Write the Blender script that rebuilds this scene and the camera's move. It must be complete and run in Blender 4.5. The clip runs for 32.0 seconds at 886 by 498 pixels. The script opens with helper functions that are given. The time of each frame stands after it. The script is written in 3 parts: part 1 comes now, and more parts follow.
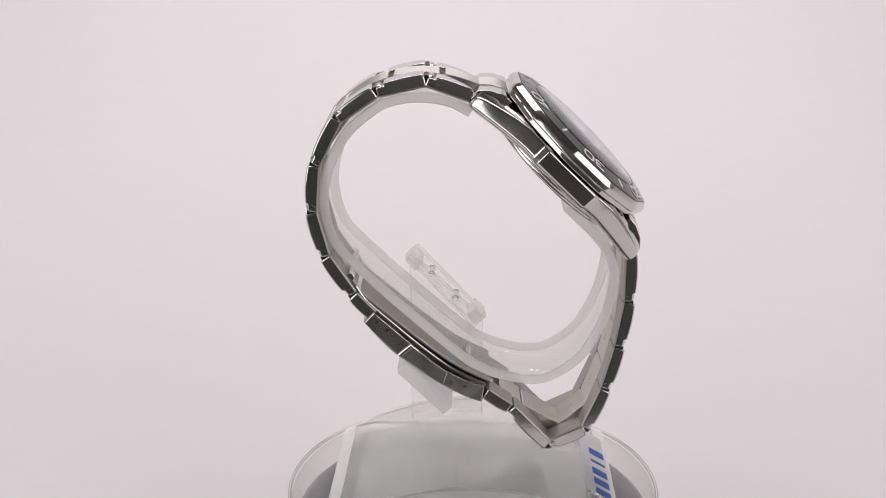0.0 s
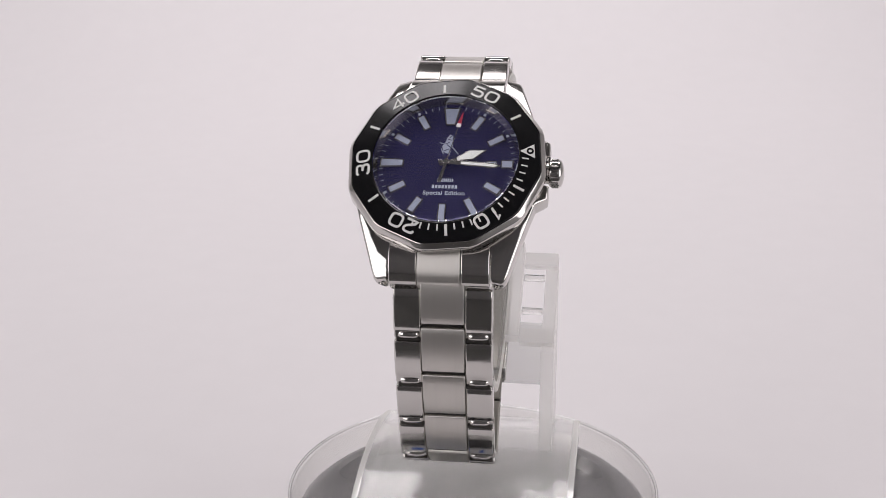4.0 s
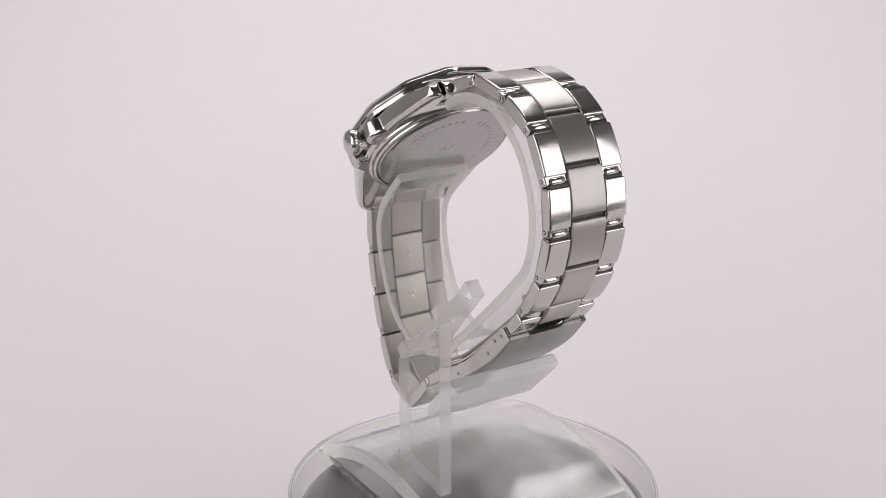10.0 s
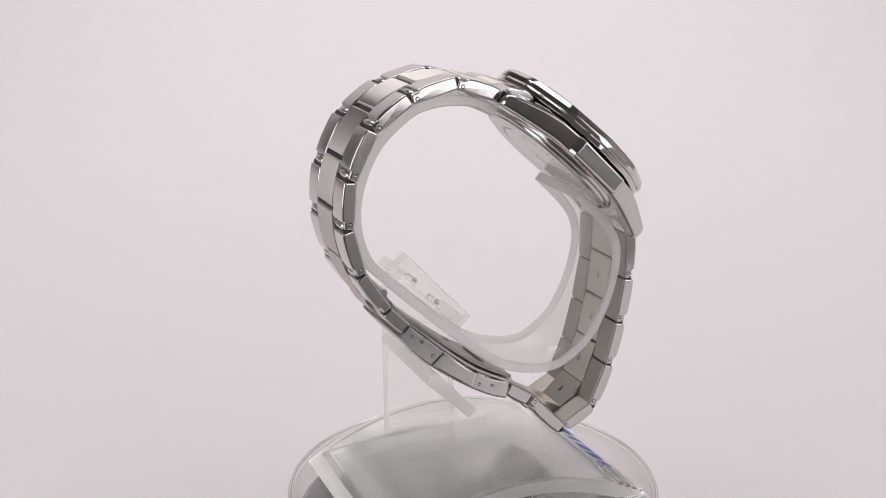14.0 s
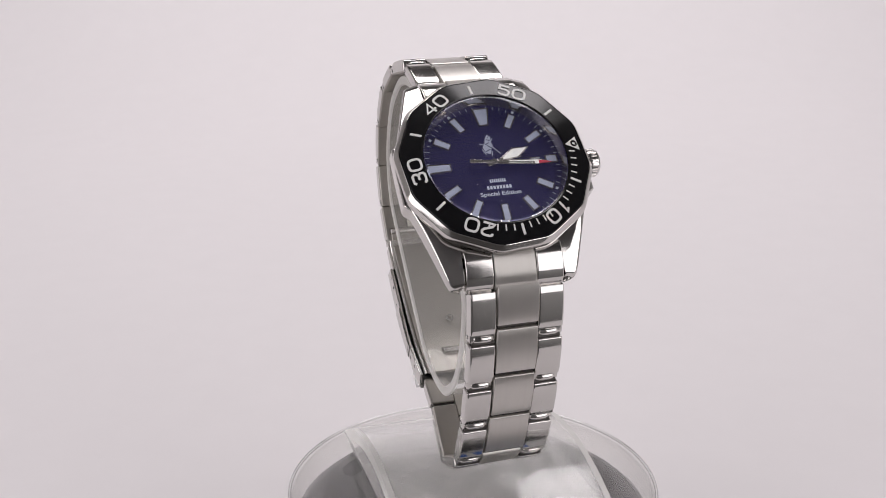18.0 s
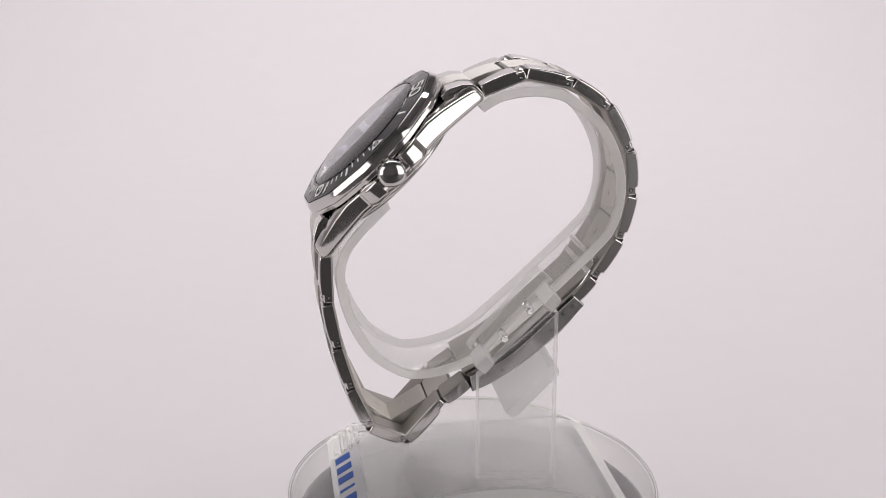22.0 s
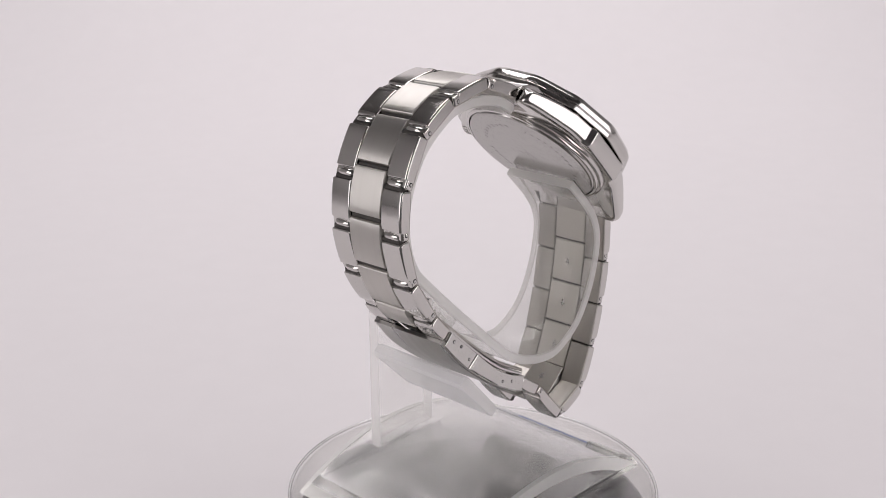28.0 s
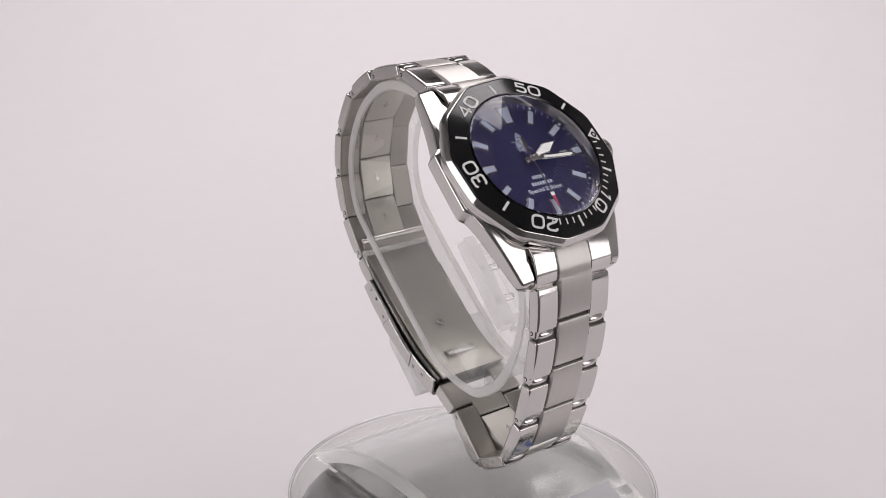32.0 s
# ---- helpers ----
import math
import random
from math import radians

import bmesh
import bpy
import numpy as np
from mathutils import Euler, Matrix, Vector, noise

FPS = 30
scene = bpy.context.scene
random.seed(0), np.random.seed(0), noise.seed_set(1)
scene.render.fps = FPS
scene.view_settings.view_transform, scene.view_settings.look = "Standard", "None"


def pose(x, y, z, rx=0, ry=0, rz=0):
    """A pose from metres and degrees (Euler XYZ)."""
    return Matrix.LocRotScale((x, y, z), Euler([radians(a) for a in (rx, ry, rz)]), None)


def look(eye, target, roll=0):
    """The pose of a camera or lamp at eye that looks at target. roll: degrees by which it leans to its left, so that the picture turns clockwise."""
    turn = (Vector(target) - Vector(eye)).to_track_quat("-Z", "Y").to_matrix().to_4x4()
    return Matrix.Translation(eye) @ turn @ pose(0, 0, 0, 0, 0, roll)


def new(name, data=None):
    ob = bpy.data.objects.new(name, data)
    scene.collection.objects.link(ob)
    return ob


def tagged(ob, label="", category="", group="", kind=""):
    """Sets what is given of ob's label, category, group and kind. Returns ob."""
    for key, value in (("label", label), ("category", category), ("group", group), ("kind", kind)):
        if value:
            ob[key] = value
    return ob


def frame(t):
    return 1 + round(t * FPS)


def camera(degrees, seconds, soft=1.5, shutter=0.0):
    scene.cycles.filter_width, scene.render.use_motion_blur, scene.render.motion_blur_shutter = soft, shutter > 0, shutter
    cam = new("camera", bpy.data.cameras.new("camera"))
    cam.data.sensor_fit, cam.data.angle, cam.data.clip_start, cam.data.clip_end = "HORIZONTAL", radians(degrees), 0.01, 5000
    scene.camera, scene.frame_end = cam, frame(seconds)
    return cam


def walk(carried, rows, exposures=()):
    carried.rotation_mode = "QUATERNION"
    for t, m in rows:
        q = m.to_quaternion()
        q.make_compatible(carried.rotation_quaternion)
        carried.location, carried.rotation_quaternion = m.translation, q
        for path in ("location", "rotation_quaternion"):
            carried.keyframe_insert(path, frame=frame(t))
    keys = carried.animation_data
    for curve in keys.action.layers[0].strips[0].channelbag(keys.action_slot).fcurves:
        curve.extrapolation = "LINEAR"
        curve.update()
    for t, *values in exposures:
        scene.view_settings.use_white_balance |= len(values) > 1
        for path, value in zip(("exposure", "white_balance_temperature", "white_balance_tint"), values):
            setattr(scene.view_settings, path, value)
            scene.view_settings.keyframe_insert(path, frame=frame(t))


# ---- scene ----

# ---- the still camera ----
Z0 = 0.135                      # height of the watch frame's zero above the paper
cam = camera(40.25, 32.0, soft=0.75)
EYE = pose(-0.00732, -0.280, Z0 + 0.0566, 90 - 17.83, 0, 0) @ pose(0, 0, 0, 0, 0, -0.32)
walk(cam, [(0.0, EYE), (32.0, EYE)], exposures=[(0.0, 0.05), (1.0, 0.03), (2.5, 0.0), (6.2, 0.0), (7.3, 0.05), (8.3, 0.05), (9.6, 0.01), (13.0, 0.0), (14.4, 0.05), (15.2, 0.05), (16.5, 0.0),
                                               (21.2, 0.0), (22.3, 0.05), (23.3, 0.05), (24.6, 0.01), (28.0, 0.0), (29.4, 0.05), (30.2, 0.05), (31.5, 0.0), (32.0, 0.0)])

# ---- world and lights ----
world = bpy.data.worlds.new("dim_room")
scene.world = world
world.use_nodes = True
world.node_tree.nodes["Background"].inputs[0].default_value = (0.02, 0.02, 0.022, 1)
world.node_tree.nodes["Background"].inputs[1].default_value = 1.0


def softbox(name, eye, target, w, h, watts, colour):
    lamp = bpy.data.lights.new(name, "AREA")
    lamp.shape, lamp.size, lamp.size_y, lamp.energy, lamp.color = "RECTANGLE", w, h, watts, colour
    ob = new(name, lamp)
    ob.matrix_world = look(eye, target)
    return ob


LAMP = (1.0, 0.950, 0.972)
for side in (-1, 1):
    softbox("softbox_lamp", (side * 0.50, -0.35, 0.26), (0, 0.0, 0.20), 0.54, 0.50, 1.63, LAMP)
softbox("backdrop_lamp", (0.0, 0.48, 1.14), (0, 0.76, 0.05), 1.12, 0.60, 10.3, LAMP)


# ---- materials ----
def material(name):
    m = bpy.data.materials.new(name)
    m.use_nodes = True
    nt = m.node_tree
    return m, nt, nt.nodes["Principled BSDF"]


def node(nt, kind, **values):
    n = nt.nodes.new(kind)
    for k, v in values.items():
        n.inputs[k].default_value = v
    return n


def mapped_noise(nt, scale, stretch=(1, 1, 1), detail=3.0):
    tc = nt.nodes.new("ShaderNodeTexCoord")
    mp = node(nt, "ShaderNodeMapping", Scale=stretch)
    nz = node(nt, "ShaderNodeTexNoise", Scale=scale, Detail=detail)
    nt.links.new(tc.outputs["Object"], mp.inputs["Vector"])
    nt.links.new(mp.outputs[0], nz.inputs["Vector"])
    return nz


def ramp(nt, source, lo, hi, a=0.3, b=0.7):
    r = nt.nodes.new("ShaderNodeMapRange")
    r.inputs["From Min"].default_value, r.inputs["From Max"].default_value = a, b
    r.inputs["To Min"].default_value, r.inputs["To Max"].default_value = lo, hi
    nt.links.new(source, r.inputs["Value"])
    return r.outputs[0]


def bump(nt, bsdf, source, strength, distance):
    bp = node(nt, "ShaderNodeBump", Strength=strength, Distance=distance)
    nt.links.new(source, bp.inputs["Height"])
    nt.links.new(bp.outputs[0], bsdf.inputs["Normal"])


def metal(name, colour, rough_lo, rough_hi, scale=300, stretch=(1, 1, 1), relief=0.0, distance=0.00002, aniso=0.0):
    m, nt, b = material(name)
    b.inputs["Metallic"].default_value = 1.0
    b.inputs["Base Color"].default_value = (*colour, 1)
    if aniso:
        b.inputs["Anisotropic"].default_value = aniso
        b.inputs["Anisotropic Rotation"].default_value = 0.25
        tangent = nt.nodes.new("ShaderNodeTangent")
        tangent.direction_type, tangent.axis = "RADIAL", "X"
        nt.links.new(tangent.outputs[0], b.inputs["Tangent"])
    nz = mapped_noise(nt, scale, stretch)
    nt.links.new(ramp(nt, nz.outputs[0], rough_lo, rough_hi), b.inputs["Roughness"])
    if relief:
        bump(nt, b, nz.outputs[0], relief, distance)
    return m


def painted(name, colour, rough, scale=400, vary=0.12, relief=0.0, spec=0.5):
    m, nt, b = material(name)
    b.inputs["Roughness"].default_value = rough
    b.inputs["Specular IOR Level"].default_value = spec
    nz = mapped_noise(nt, scale)
    mix = nt.nodes.new("ShaderNodeMix")
    mix.data_type = "RGBA"
    mix.inputs[6].default_value = (*[c * (1 - vary) for c in colour], 1)
    mix.inputs[7].default_value = (*[min(1, c * (1 + vary)) for c in colour], 1)
    nt.links.new(nz.outputs[0], mix.inputs[0])
    nt.links.new(mix.outputs[2], b.inputs["Base Color"])
    if relief:
        bump(nt, b, nz.outputs[0], relief, 0.00005)
    return m


def acrylic(name, rough, tint=(0.97, 0.975, 0.97), haze=0.0, haze_colour=(0.8, 0.8, 0.78)):
    """Clear cast plastic; haze is the share of scattering in its skin."""
    m, nt, b = material(name)
    out = nt.nodes["Material Output"]
    nt.nodes.remove(b)
    glass = node(nt, "ShaderNodeBsdfGlass", Color=(*tint, 1), Roughness=rough, IOR=1.49)
    last = glass
    if haze:
        scatter = node(nt, "ShaderNodeBsdfTranslucent", Color=(*haze_colour, 1))
        diffuse = node(nt, "ShaderNodeBsdfDiffuse", Color=(*haze_colour, 1))
        both = node(nt, "ShaderNodeMixShader", Fac=0.5)
        nt.links.new(scatter.outputs[0], both.inputs[1])
        nt.links.new(diffuse.outputs[0], both.inputs[2])
        last = nt.nodes.new("ShaderNodeMixShader")
        nz = mapped_noise(nt, 220)
        nt.links.new(ramp(nt, nz.outputs[0], haze * 0.75, min(1, haze * 1.25)), last.inputs[0])
        nt.links.new(glass.outputs[0], last.inputs[1])
        nt.links.new(both.outputs[0], last.inputs[2])
    nt.links.new(last.outputs[0], out.inputs[0])
    return m


def clear_sheet(name, haze, haze_colour=(0.80, 0.79, 0.77), gloss_max=0.35, tint=(0.975, 0.975, 0.97), through_share=0.5):
    """Thin clear plastic: passes light straight on, glossy towards grazing, a little milky."""
    m, nt, b = material(name)
    out = nt.nodes["Material Output"]
    nt.nodes.remove(b)
    clear = node(nt, "ShaderNodeBsdfTransparent", Color=(*tint, 1))
    gloss = node(nt, "ShaderNodeBsdfGlossy", Roughness=0.06)
    lw = node(nt, "ShaderNodeLayerWeight", Blend=0.35)
    mix = nt.nodes.new("ShaderNodeMixShader")
    nt.links.new(ramp(nt, lw.outputs["Facing"], 0.03, gloss_max, 0.25, 1.0), mix.inputs[0])
    nt.links.new(clear.outputs[0], mix.inputs[1])
    nt.links.new(gloss.outputs[0], mix.inputs[2])
    scatter = node(nt, "ShaderNodeBsdfTranslucent", Color=(*haze_colour, 1))
    diffuse = node(nt, "ShaderNodeBsdfDiffuse", Color=(*haze_colour, 1))
    both = node(nt, "ShaderNodeMixShader", Fac=1 - through_share)
    nt.links.new(scatter.outputs[0], both.inputs[1])
    nt.links.new(diffuse.outputs[0], both.inputs[2])
    last = nt.nodes.new("ShaderNodeMixShader")
    nz = mapped_noise(nt, 40, (1, 1, 1), 1.0)
    nt.links.new(ramp(nt, nz.outputs[0], haze * 0.93, min(1, haze * 1.07)), last.inputs[0])
    nt.links.new(mix.outputs[0], last.inputs[1])
    nt.links.new(both.outputs[0], last.inputs[2])
    nt.links.new(last.outputs[0], out.inputs[0])
    return m


def dial_material(name):
    """Deep blue-violet dial with fine stamped waves."""
    m, nt, b = material(name)
    tc = nt.nodes.new("ShaderNodeTexCoord")
    wave = node(nt, "ShaderNodeTexWave", Scale=330.0, Distortion=0.9, Detail=0.0)
    wave.inputs["Detail Scale"].default_value = 0.35
    wave.bands_direction = "Y"
    mp = node(nt, "ShaderNodeMapping", Scale=(0.35, 1, 1))
    nt.links.new(tc.outputs["Object"], mp.inputs["Vector"])
    nt.links.new(mp.outputs[0], wave.inputs["Vector"])
    mix = nt.nodes.new("ShaderNodeMix")
    mix.data_type = "RGBA"
    mix.inputs[6].default_value = (0.016, 0.0145, 0.060, 1)
    mix.inputs[7].default_value = (0.024, 0.0215, 0.088, 1)
    nt.links.new(ramp(nt, wave.outputs["Fac"], 0.0, 1.0, 0.05, 0.35), mix.inputs[0])
    nt.links.new(mix.outputs[2], b.inputs["Base Color"])
    b.inputs["Roughness"].default_value = 0.30
    b.inputs["Metallic"].default_value = 0.5
    return m


CHROME = metal("polished_steel", (0.63, 0.615, 0.595), 0.06, 0.13, 160, (1, 1, 1), 0.20, 0.00010)
LINK = metal("worn_polished_steel", (0.61, 0.595, 0.575), 0.07, 0.14, 200, (1, 1, 1), 0.20, 0.00008)
STEEL = metal("plain_steel", (0.62, 0.61, 0.59), 0.16, 0.26, 260)
BRUSHED = metal("brushed_steel", (0.66, 0.64, 0.605), 0.38, 0.50, 900, (1, 0.03, 0.03), 0.15, 0.00002, 0.88)
# wrist-side satin with a darker base than the outside steel
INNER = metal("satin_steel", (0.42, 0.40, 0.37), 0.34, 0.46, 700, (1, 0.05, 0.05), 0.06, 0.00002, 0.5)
# same satin, base lightened to paint in softbox reflections on the centre links
INNERMIDLIT = metal("satin_steel_centre_lit", (0.68, 0.655, 0.60), 0.34, 0.46, 700, (1, 0.05, 0.05), 0.06, 0.00002, 0.8)
# base darkened to paint the dim reflections of the clasp's downward face
COVER = metal("shaded_satin_clasp_steel", (0.44, 0.43, 0.415), 0.26, 0.38, 900, (1, 0.03, 0.03), 0.10, 0.00002, 0.6)
BACK = metal("case_back_steel", (0.46, 0.45, 0.435), 0.14, 0.26, 500, (1, 1, 1), 0.05, 0.00002)
# near black: painted shade of small holes, also date print and speck
DARK = painted("dark_hole_shade_and_print", (0.012, 0.012, 0.013), 0.5)
INSERT = painted("black_bezel_enamel", (0.007, 0.007, 0.008), 0.15, 900, 0.2)
WHITE = painted("white_bezel_paint", (0.80, 0.80, 0.78), 0.45)
PRINT = painted("pale_dial_print", (0.42, 0.47, 0.56), 0.5)
LUME = painted("luminous_fill", (0.28, 0.31, 0.40), 0.55)
HANDLUME = painted("hand_luminous_fill", (0.72, 0.73, 0.70), 0.55)
RED = painted("red_tip", (0.36, 0.012, 0.04), 0.4)
DIAL = dial_material("blue_dial")
CRYSTAL = acrylic("watch_crystal", 0.0, (0.985, 0.985, 0.99))
CLEAR = acrylic("clear_acrylic", 0.02)
GLASS = acrylic("cast_acrylic", 0.0, (0.985, 0.985, 0.98), 0.04, (0.9, 0.9, 0.89))
FOOT = acrylic("scuffed_acrylic", 0.10, (0.985, 0.985, 0.98), 0.07, (0.93, 0.93, 0.92))
WALL = clear_sheet("collar_acrylic", 0.15, (1.0, 0.995, 0.98), 0.22, (0.985, 0.985, 0.98), 0.6)
PANE = clear_sheet("clear_acrylic_sheet", 0.06, (0.99, 0.985, 0.975), 0.22, (0.985, 0.985, 0.98), 0.6)
PANEEDGE = clear_sheet("polished_acrylic_edge", 0.36, (0.99, 0.98, 0.965), 0.30, (0.985, 0.985, 0.98), 0.55)
FOOTEDGE = clear_sheet("rough_cut_acrylic", 0.62, (0.98, 0.975, 0.95), 0.15, (0.985, 0.985, 0.98), 0.45)
SHELF = clear_sheet("hazy_acrylic_shelf", 0.36, (0.93, 0.935, 0.94), 0.28, (0.985, 0.985, 0.98), 0.45)
CUT = clear_sheet("cut_acrylic_edge", 0.74, (1.0, 0.99, 0.97), 0.15, (0.985, 0.985, 0.98), 0.5)
CAPSHEET = clear_sheet("clear_cap_sheet", 0.03, (0.95, 0.94, 0.92), 0.32, (0.985, 0.985, 0.98))
SAWN = clear_sheet("sawn_acrylic", 0.74, (1.0, 0.99, 0.96), 0.10, (0.985, 0.985, 0.98), 0.5)
STICKER = clear_sheet("translucent_label", 0.55, (0.80, 0.80, 0.82), 0.15)
BLUE = painted("blue_print", (0.014, 0.07, 0.30), 0.5)
PLASTIC = painted("dark_grey_plastic", (0.022, 0.021, 0.024), 0.09, 60, 0.10)
BLACKPL = painted("black_plastic", (0.015, 0.015, 0.016), 0.4, 60, 0.1)
PAPER = painted("white_backdrop_paper", (0.80, 0.775, 0.785), 0.85, 60, 0.015, 0.05, 0.2)
ENGRAVED = metal("worn_engraving", (0.445, 0.435, 0.42), 0.17, 0.29, 400)
# near-black metal that paints the shade of link gaps and the blade's slot
GAPSHADE = metal("gap_shade_steel", (0.07, 0.066, 0.062), 0.35, 0.5, 300)
CEILINGPAINT = painted("grey_ceiling_paint", (0.30, 0.295, 0.29), 0.9, 10, 0.03)
TABLETOP = painted("grey_table_laminate", (0.07, 0.068, 0.066), 0.5, 30, 0.2)
FLOORING = painted("dark_floor", (0.12, 0.115, 0.11), 0.6, 12, 0.2)
# white of the added out-of-view walls that lift the steel's reflections
BOUNCEPAINT = painted("white_bounce_wall_paint", (0.72, 0.71, 0.70), 0.8, 12, 0.05)
WALLPAINT = painted("grey_wall_paint", (0.21, 0.208, 0.209), 0.8, 12, 0.15)


# ---- building helpers (millimetres in, metres out) ----
def mm(x=0, y=0, z=0, rx=0, ry=0, rz=0):
    return pose(x * 0.001, y * 0.001, z * 0.001, rx, ry, rz)


def finish(bm, sharp=18):
    bmesh.ops.recalc_face_normals(bm, faces=bm.faces[:])
    for f in bm.faces:
        f.smooth = True
    for e in bm.edges:
        e.smooth = len(e.link_faces) == 2 and e.calc_face_angle(0) < radians(sharp)


def mesh_of(name, bm, mats, sharp=18):
    finish(bm, sharp)
    bm.transform(Matrix.Scale(0.001, 4))
    me = bpy.data.meshes.new(name)
    bm.to_mesh(me)
    bm.free()
    for m in mats if isinstance(mats, (list, tuple)) else (mats,):
        me.materials.append(m)
    return me


def eased(name, bm, mats):
    """A mesh whose flat faces stay flat while its eased edges shade round."""
    me = mesh_of(name, bm, mats, 180)
    round_corner = [[] for _ in me.vertices]
    for f in me.polygons:
        for i in f.vertices:
            round_corner[i].append((f.normal.copy(), (f.area * 1e6) ** 1.5 + 1e-9))
    normals = []
    for f in me.polygons:
        for i in f.vertices:
            total = Vector()
            for n, w in round_corner[i]:
                if n.dot(f.normal) > 0.45:
                    total += n * w
            normals.append(total.normalized())
    me.normals_split_custom_set(normals)
    return me


def part(name, bm, mats, parent, label="", m=None, sharp=18):
    me = bm if isinstance(bm, bpy.types.Mesh) else mesh_of(name, bm, mats, sharp)
    ob = new(name, me)
    ob.parent = parent
    if m is not None:
        ob.matrix_basis = m
    if me.materials and me.materials[0] in (CRYSTAL, CLEAR, GLASS, FOOT):
        ob.visible_shadow = False
    return tagged(ob, label)


def lathe(profile, steps=96, closed=False):
    """Turns (radius, height) pairs about z."""
    bm = bmesh.new()
    rings = []
    for r, z in profile:
        if r < 1e-6:
            rings.append([bm.verts.new((0, 0, z))])
        else:
            rings.append([bm.verts.new((r * math.cos(2 * math.pi * k / steps), r * math.sin(2 * math.pi * k / steps), z)) for k in range(steps)])
    pairs = list(zip(rings, rings[1:])) + ([(rings[-1], rings[0])] if closed else [])
    for a, b in pairs:
        for k in range(steps):
            j = (k + 1) % steps
            if len(a) == 1 and len(b) == 1:
                continue
            if len(a) == 1:
                bm.faces.new((a[0], b[k], b[j]))
            elif len(b) == 1:
                bm.faces.new((a[k], a[j], b[0]))
            else:
                bm.faces.new((a[k], a[j], b[j], b[k]))
    return bm


def prism(outline, x0, x1, round_=0.0, bm=None, plane="yz", caps=True, cap_mat=0, side_mat=0):
    """A closed outline pulled from x0 to x1, its end edges eased by round_."""
    bm = bm or bmesh.new()
    cx = sum(p[0] for p in outline) / len(outline)
    cy = sum(p[1] for p in outline) / len(outline)
    n = len(outline)

    def inset(d):
        res = []
        for i, p in enumerate(outline):
            a, b = Vector(outline[i - 1]), Vector(outline[(i + 1) % n])
            t = (b - a).normalized()
            nrm = Vector((t.y, -t.x))
            if area > 0:
                nrm = -nrm
            q = Vector(p) + nrm * d
            res.append((q.x, q.y))
        return res
    area = sum(outline[i - 1][0] * outline[i][1] - outline[i][0] * outline[i - 1][1] for i in range(n))
    s = 1 if x1 > x0 else -1
    if round_:
        stations = [(x0, inset(round_)), (x0 + s * round_ * 0.3, inset(round_ * 0.3)), (x0 + s * round_, outline),
                    (x1 - s * round_, outline), (x1 - s * round_ * 0.3, inset(round_ * 0.3)), (x1, inset(round_))]
    else:
        stations = [(x0, outline), (x1, outline)]

    def place(x, p):
        return (x, p[0], p[1]) if plane == "yz" else (p[0], p[1], x)
    loops = [[bm.verts.new(place(x, p)) for p in pts] for x, pts in stations]
    for a, b in zip(loops, loops[1:]):
        for k in range(n):
            j = (k + 1) % n
            bm.faces.new((a[k], a[j], b[j], b[k])).material_index = side_mat
    if caps:
        for lp in (loops[0], loops[-1]):
            f = bm.faces.new(lp)
            f.material_index = cap_mat
    return bm


def block(x0, x1, y0, y1, z0, z1, ease=0.2, bm=None):
    """A box with eased edges all round."""
    e = min(ease, abs(z1 - z0) / 3, abs(y1 - y0) / 3)
    o = [(y0 + e, z0), (y1 - e, z0), (y1 - e * 0.3, z0 + e * 0.3), (y1, z0 + e), (y1, z1 - e), (y1 - e * 0.3, z1 - e * 0.3), (y1 - e, z1), (y0 + e, z1), (y0 + e * 0.3, z1 - e * 0.3), (y0, z1 - e), (y0, z0 + e), (y0 + e * 0.3, z0 + e * 0.3)]
    return prism(o, x0, x1, e, bm)


def cylinder(r, z0, z1, steps=24, ease=0.1):
    return lathe([(0, z0), (r - ease, z0), (r, z0 + ease), (r, z1 - ease), (r - ease, z1), (0, z1)], steps)


def widened(path, d):
    """The path moved outward by d, its course taken clockwise."""
    res = []
    for i, p in enumerate(path):
        a, b = Vector(path[max(0, i - 1)]), Vector(path[min(len(path) - 1, i + 1)])
        t = (b - a).normalized()
        res.append((p[0] - t.y * d, p[1] + t.x * d))
    return res


def strip(path, x0, x1, thick, edge_mat=1, low_mat=None):
    """A bent strip: centre line path in (y, z), from x0 to x1; cut edges get edge_mat."""
    bm = bmesh.new()
    n = len(path)
    nrm = []
    for i in range(n):
        a, b = Vector(path[max(0, i - 1)]), Vector(path[min(n - 1, i + 1)])
        t = (b - a).normalized()
        nrm.append(Vector((-t.y, t.x)))
    e = min(0.35, thick * 0.25)
    h = thick / 2
    section = [(x0, -h + e), (x0 + e, -h), (x1 - e, -h), (x1, -h + e), (x1, h - e), (x1 - e, h), (x0 + e, h), (x0, h - e)]
    loops = []
    for p, d in zip(path, nrm):
        loops.append([bm.verts.new((x, p[0] + d.x * k, p[1] + d.y * k)) for x, k in section])
    m = len(section)
    for a, b in zip(loops, loops[1:]):
        for k in range(m):
            f = bm.faces.new((a[k], a[(k + 1) % m], b[(k + 1) % m], b[k]))
            low = edge_mat if low_mat is None else low_mat
            f.material_index = low if k in (6, 7, 0) else edge_mat if k in (2, 3, 4) else 0
    for lp in (loops[0], loops[-1]):
        f = bm.faces.new(lp)
        f.material_index = edge_mat
    return bm


